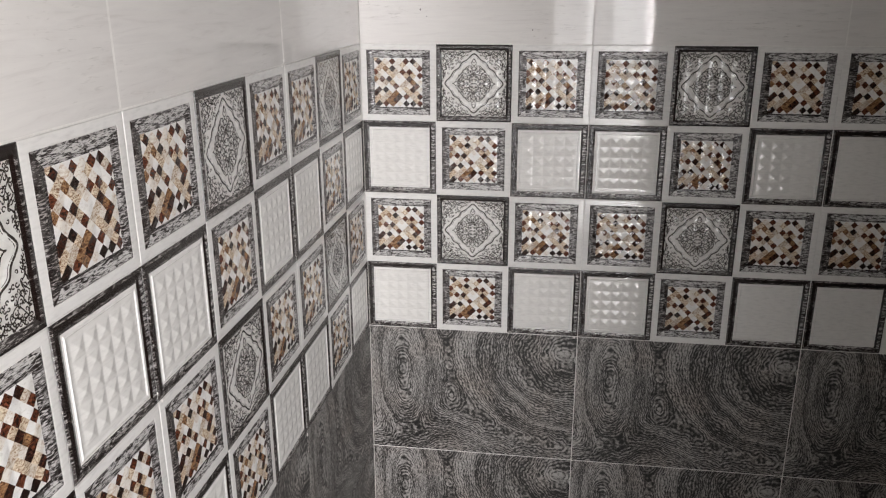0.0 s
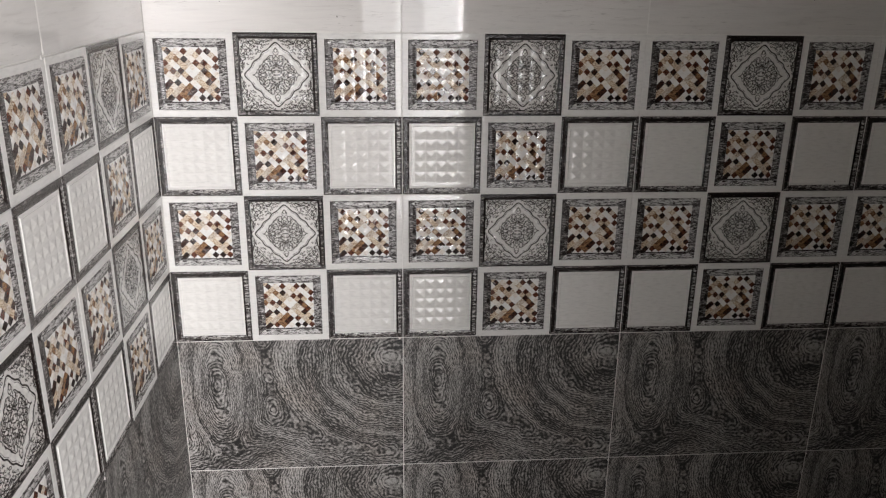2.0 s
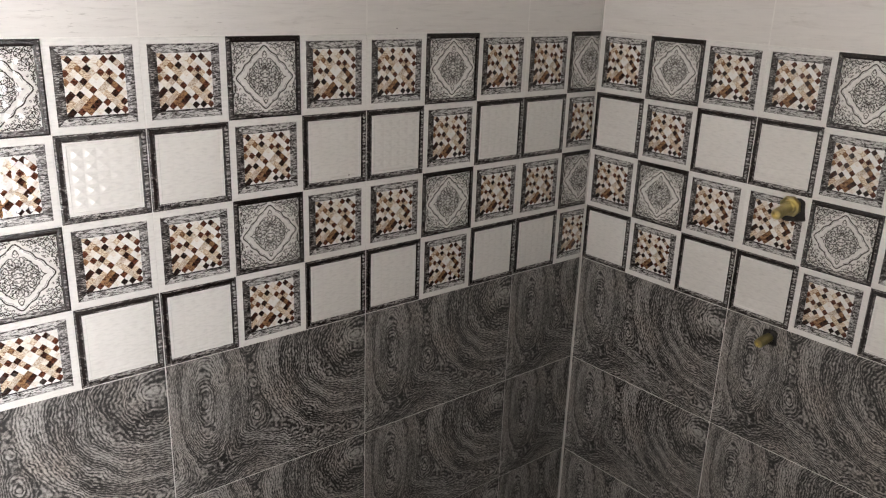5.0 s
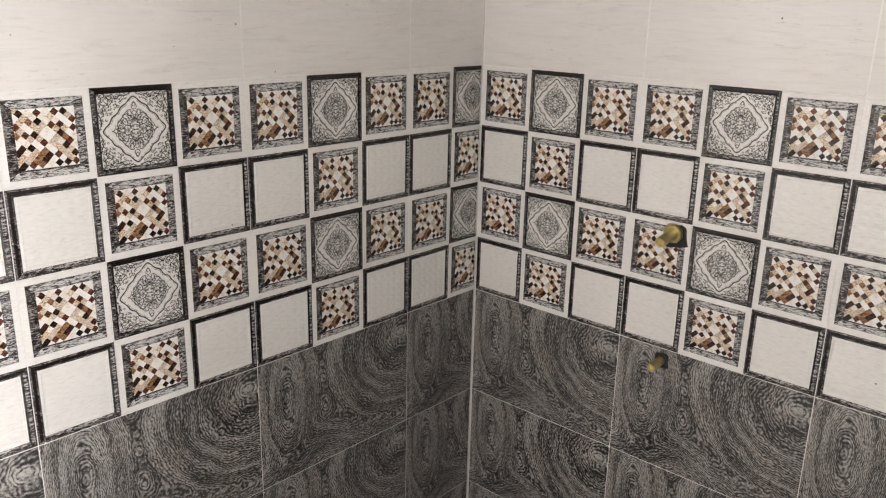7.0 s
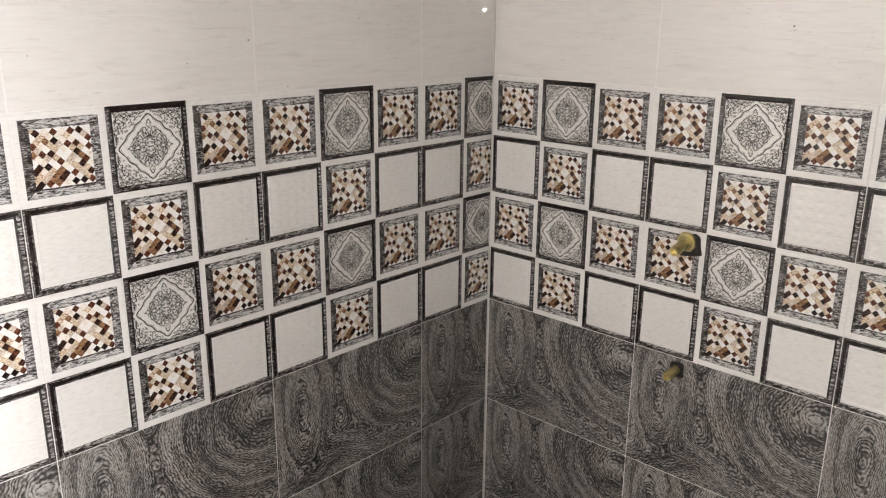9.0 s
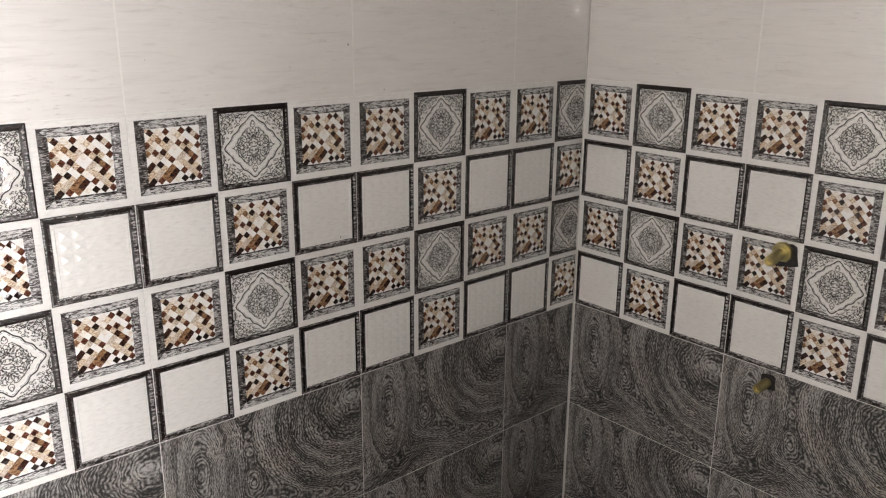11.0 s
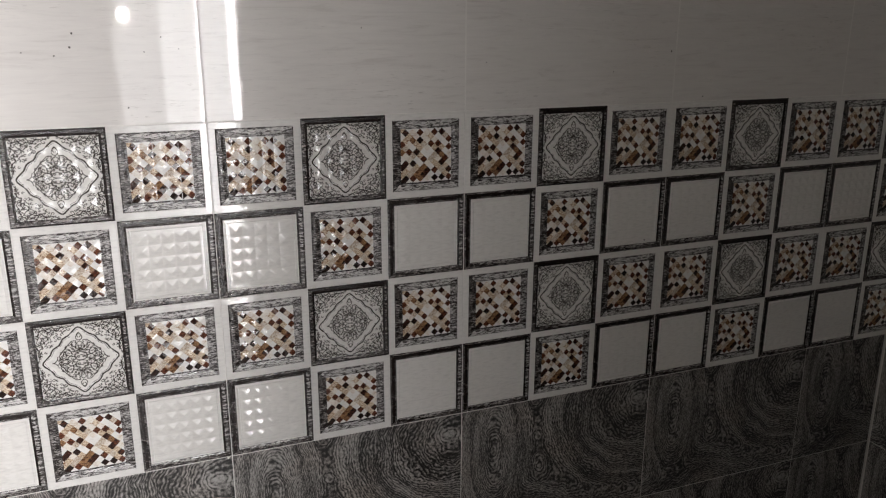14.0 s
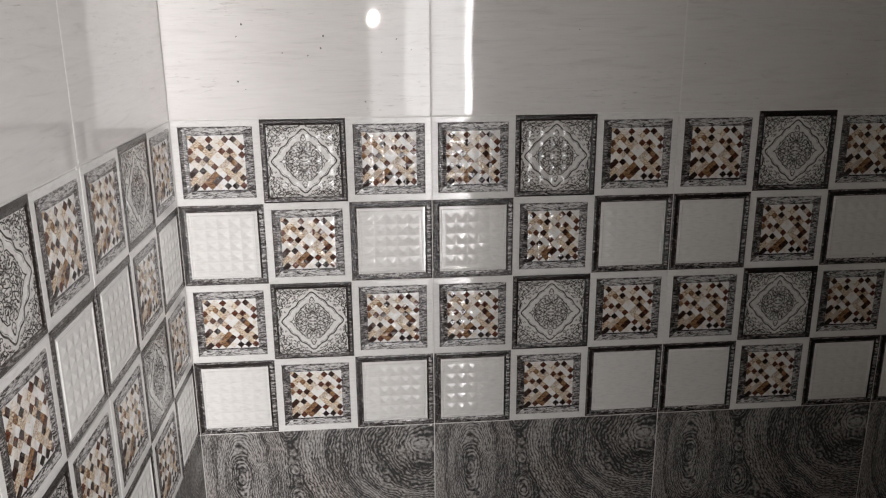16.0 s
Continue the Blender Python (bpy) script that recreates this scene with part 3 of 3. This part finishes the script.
shell("passage_wall_upper", [((-0.131, -DEPTH - 0.13, HIGH + 0.101), (BACK_W + 0.131, -DEPTH, BLOCK_HIGH))], BARE, "added unseen grey wall over the doorway against sky light")
shell("passage_floor", [((BLOCK[0], BLOCK[2], -0.103), (BLOCK[1], -DEPTH - 0.131, FLOOR_Z - 0.02))], CEMENT, "added unseen cement floor between the light-blocking walls", "floor")
shell("ground", [((-60, -60, -0.3), (60, 60, -0.105))], CEMENT, "bare cement ground of the yard", "ground")

# white grout behind the joints
for wall, lo, hi in ((wall_north, (0.0, 0.0010, FLOOR_Z), (BACK_W, T - 0.0005, HIGH - 0.001)),
                     (wall_west, (-T + 0.0005, -DEPTH + 0.001, FLOOR_Z), (-0.0010, 0.0, HIGH - 0.001)),
                     (wall_east, (BACK_W + 0.0010, -DEPTH + 0.001, FLOOR_Z), (BACK_W + T - 0.0005, 0.0, HIGH - 0.001))):
    bm_ = bmesh.new()
    box(bm_, lo, hi)
    part("grout", bm_, GROUT, wall, "white cement grout")

ROWS = [("wood", BAND_Z - 0.9), ("wood", BAND_Z - 0.6), ("wood", BAND_Z - 0.3), ("decor", BAND_Z), ("decor", BAND_Z + 0.3),
        ("pale", BAND_Z + 0.6), ("pale", BAND_Z + 0.9), ("pale", BAND_Z + 1.2)]


def frame_of(ax, ay, az, at):
    m = Matrix((ax, ay, az)).transposed().to_4x4()
    m.translation = at
    return m


# ---- things ----
def ring_solid(bm, profile, sides=24, turn=0.0):
    """A turned solid about z: rows of radius and height, closed at both ends."""
    loops = []
    for r, z in profile:
        loops.append([bm.verts.new((r * math.cos(2 * math.pi * i / sides + turn), r * math.sin(2 * math.pi * i / sides + turn), z)) for i in range(sides)])
    for a, b in zip(loops, loops[1:]):
        for i in range(sides):
            j = (i + 1) % sides
            bm.faces.new((a[i], a[j], b[j], b[i]))
    bm.faces.new(loops[0][::-1])
    bm.faces.new(loops[-1])
    return bm


def east_pose(y, z, turn=0.0, tilt=0.0):
    """On the east wall: z out of the wall, x along it, y up."""
    return frame_of(-Y, Z, -X, (BACK_W, y, z)) @ pose(0, 0, 0, tilt, 0, turn)


X, Y, Z = Vector((1, 0, 0)), Vector((0, 1, 0)), Vector((0, 0, 1))


def pipe_end(m, length, radius, collar, label):
    thing = tagged(new("pipe_end"), label, "pipe fitting", "brass pipe ends")
    thing.matrix_world = m
    n = radius
    body = [(n * 0.92, -0.012), (n, -0.004), (n, length * 0.42), (n * 1.05, length * 0.43), (n * 1.05, length * 0.46), (n, length * 0.47)]
    for k in range(7):
        z = length * (0.56 + 0.055 * k)
        body += [(n * 1.0, z), (n * 0.93, z + length * 0.027)]
    body += [(n * 0.96, length * 0.97), (n * 0.88, length), (n * 0.62, length), (n * 0.58, length * 0.86)]
    part("pipe", ring_solid(bmesh.new(), body, 26), BRASS, thing)
    if collar:
        part("collar", ring_solid(bmesh.new(), [(collar * 0.94, 0.0005), (collar, 0.002), (collar, 0.007), (collar * 0.93, 0.0095), (n * 1.12, 0.0100)], 8, 0.3), BRASS, thing, "eight-sided brass collar")
        part("washer", ring_solid(bmesh.new(), [(n * 1.3, 0.0095), (n * 1.3, 0.014), (n * 1.18, 0.0155), (n * 1.02, 0.0157)], 26), BRASS, thing)
    return thing


def wall_cut(m, w, h, label):
    """The rough square hole cut for a pipe: a flat patch, the hole's shade painted dark."""
    bm = bmesh.new()
    rng = random.Random(4)
    n = 18
    outer, inner = [], []
    for i in range(n):
        a = 2 * math.pi * i / n
        k = 1 / max(abs(math.cos(a)), abs(math.sin(a)))
        j = 1 + 0.10 * (rng.random() - 0.5)
        outer.append(bm.verts.new((w / 2 * k * j * math.cos(a), h / 2 * k * j * math.sin(a), 0.0006)))
        inner.append(bm.verts.new((w / 2 * 0.86 * k * j * math.cos(a), h / 2 * 0.86 * k * j * math.sin(a), 0.0016 + 0.0008 * rng.random())))
    for i in range(n):
        bm.faces.new((outer[i], outer[(i + 1) % n], inner[(i + 1) % n], inner[i]))
    bm.faces.new(inner)
    ob = tagged(new("pipe_cutout", mesh_of("pipe_cutout", bm, [HOLE])), label, "wall cutout")
    ob.matrix_world = m
    return ob


wall_cut(east_pose(-0.568, 1.168, 8), 0.052, 0.050, "rough cut behind a brass pipe end, its shade painted dark")
pipe_end(east_pose(-0.562, 1.176, 10, 9), 0.066, 0.0118, 0.0235, "dull brass pipe end with a collar on the tiled wall")
wall_cut(east_pose(-0.566, 0.871, 3), 0.034, 0.036, "rough square hole in a dark wood-look tile, its shade painted dark")
pipe_end(east_pose(-0.564, 0.870, 0, 5), 0.046, 0.0105, 0.0, "short dull brass pipe stub in a cut hole")


def lump(bm, at, size, rng, flat=0.5):
    made = bmesh.ops.create_icosphere(bm, subdivisions=2, radius=1.0)["verts"]
    for v in made:
        k = 0.75 + 0.5 * rng.random()
        v.co = Vector((v.co.x * size[0] * k, v.co.y * size[1] * k, v.co.z * size[2] * k * flat)) + Vector(at)


rng_s = random.Random(11)
bm_ = bmesh.new()
SPECKS = ((0.198, 1.611), (0.417, 1.614), (0.263, 1.618), (0.241, 1.606), (0.366, 1.61), (0.392, 1.632), (0.123, 1.638), (0.121, 1.564), (0.133, 1.551),
          (0.336, 1.527), (0.133, 1.658), (0.268, 1.638), (1.208, 1.563), (1.338, 1.6), (1.423, 1.51), (1.307, 1.22), (0.94, 1.585), (0.71, 1.645))
for x, z in SPECKS:
    r = 0.0007 + 0.0009 * rng_s.random() ** 2
    lump(bm_, (x, -0.0003, z), (r, r * 0.6, r * 1.2), rng_s, 1.0)
lump(bm_, (BACK_W - 0.0003, -0.733, 1.633), (0.001, 0.0018, 0.0018), rng_s, 1.0)
lump(bm_, (BACK_W - 0.0008, -1.007, 0.966), (0.001, 0.0016, 0.0016), rng_s, 1.0)
tagged(new("cement_specks", mesh_of("cement_specks", bm_, [SPECK])), "small dark dried specks spattered over the tiles", "specks", kind="stuff")

# dabs of white grout left where four tiles meet
rng_g = random.Random(8)
for wall, place in ((wall_north, lambda q, z: (q, -0.0002, z)), (wall_west, lambda q, z: (0.0002, -q, z)), (wall_east, lambda q, z: (BACK_W - 0.0002, -q - 0.003, z))):
    bm_ = bmesh.new()
    for k in range(1, 4):
        for z in (BAND_Z - 0.3, BAND_Z, BAND_Z + 0.3, BAND_Z + 0.6):
            for _ in range(rng_g.choice((0, 1, 1, 2, 3))):
                r = rng_g.uniform(0.0012, 0.0030)
                along = rng_g.random() < 0.5
                x, y, w = place(k * TILE_W + rng_g.gauss(0, 0.012 if along else 0.001), z + rng_g.gauss(0, 0.001 if along else 0.010))
                size = [r * 0.8, r * 0.8, r]
                size[1 if wall is wall_north else 0] = 0.0009
                lump(bm_, (x, y, w), size, rng_g, 1.0)
    tagged(part("grout_dab", bm_, GROUT, wall, "dried white grout dabs"), kind="stuff")

# leftovers of the tiling in the far corner of the floor
rng_l = random.Random(3)
bm_ = bmesh.new()
for q in range(9):
    f = q / 8
    lump(bm_, (BACK_W - 0.02 - 0.02 * f, -0.02 - 0.05 * f, FLOOR_Z + 0.045 * (1 - f) ** 2 + 0.004), (0.012 + 0.008 * f, 0.012, 0.02), rng_l, 0.7)
for q in range(6):
    f = q / 5
    lump(bm_, (BACK_W - 0.05 - 0.11 * f, -0.06 - 0.05 * f, FLOOR_Z + 0.004), (0.020, 0.014, 0.012), rng_l, 0.6)
for q in range(5):
    f = q / 4
    lump(bm_, (BACK_W - 0.016, -0.05 - 0.16 * f, FLOOR_Z + 0.004), (0.010, 0.018, 0.010), rng_l, 0.6)
tagged(new("cement_heap", mesh_of("cement_heap", bm_, [LUMP])), "dried white cement smeared in the floor corner", "cement", kind="stuff")

# thin stick of debris on the floor beside the wall
bm_ = bmesh.new()
box(bm_, (-0.17, -0.011, -0.004), (0.17, 0.011, 0.004))
bmesh.ops.bevel(bm_, geom=bm_.edges[:], offset=0.0015, segments=1, affect="EDGES")
stick = tagged(new("offcut", mesh_of("offcut", bm_, [SPECK])), "dusty narrow stick lying beside the wall", "offcut")
stick.matrix_world = pose(1.80, -0.032, FLOOR_Z + 0.0045, 0, 0, 4)
bm_ = bmesh.new()
for q in range(10):
    lump(bm_, (1.72 + 0.018 * q, -0.062 - 0.002 * q, FLOOR_Z + 0.003), (0.011, 0.006, 0.008), rng_l, 0.7)
tagged(new("cement_crumbs", mesh_of("cement_crumbs", bm_, [LUMP])), "line of pale dried cement crumbs on the floor", "cement", kind="stuff")

# tiles of the three clad walls
for kind, z in ROWS:
    for k in range(5):
        lay(wall_north, kind, frame_of(X, Z, -Y, (k * TILE_W, 0, z)), k == 4)
    for k in range(4):
        lay(wall_west, kind, frame_of(Y, Z, X, (0, -(k + 1) * TILE_W, z)))
        lay(wall_east, kind, frame_of(-Y, Z, -X, (BACK_W, -0.003 - k * TILE_W, z)))
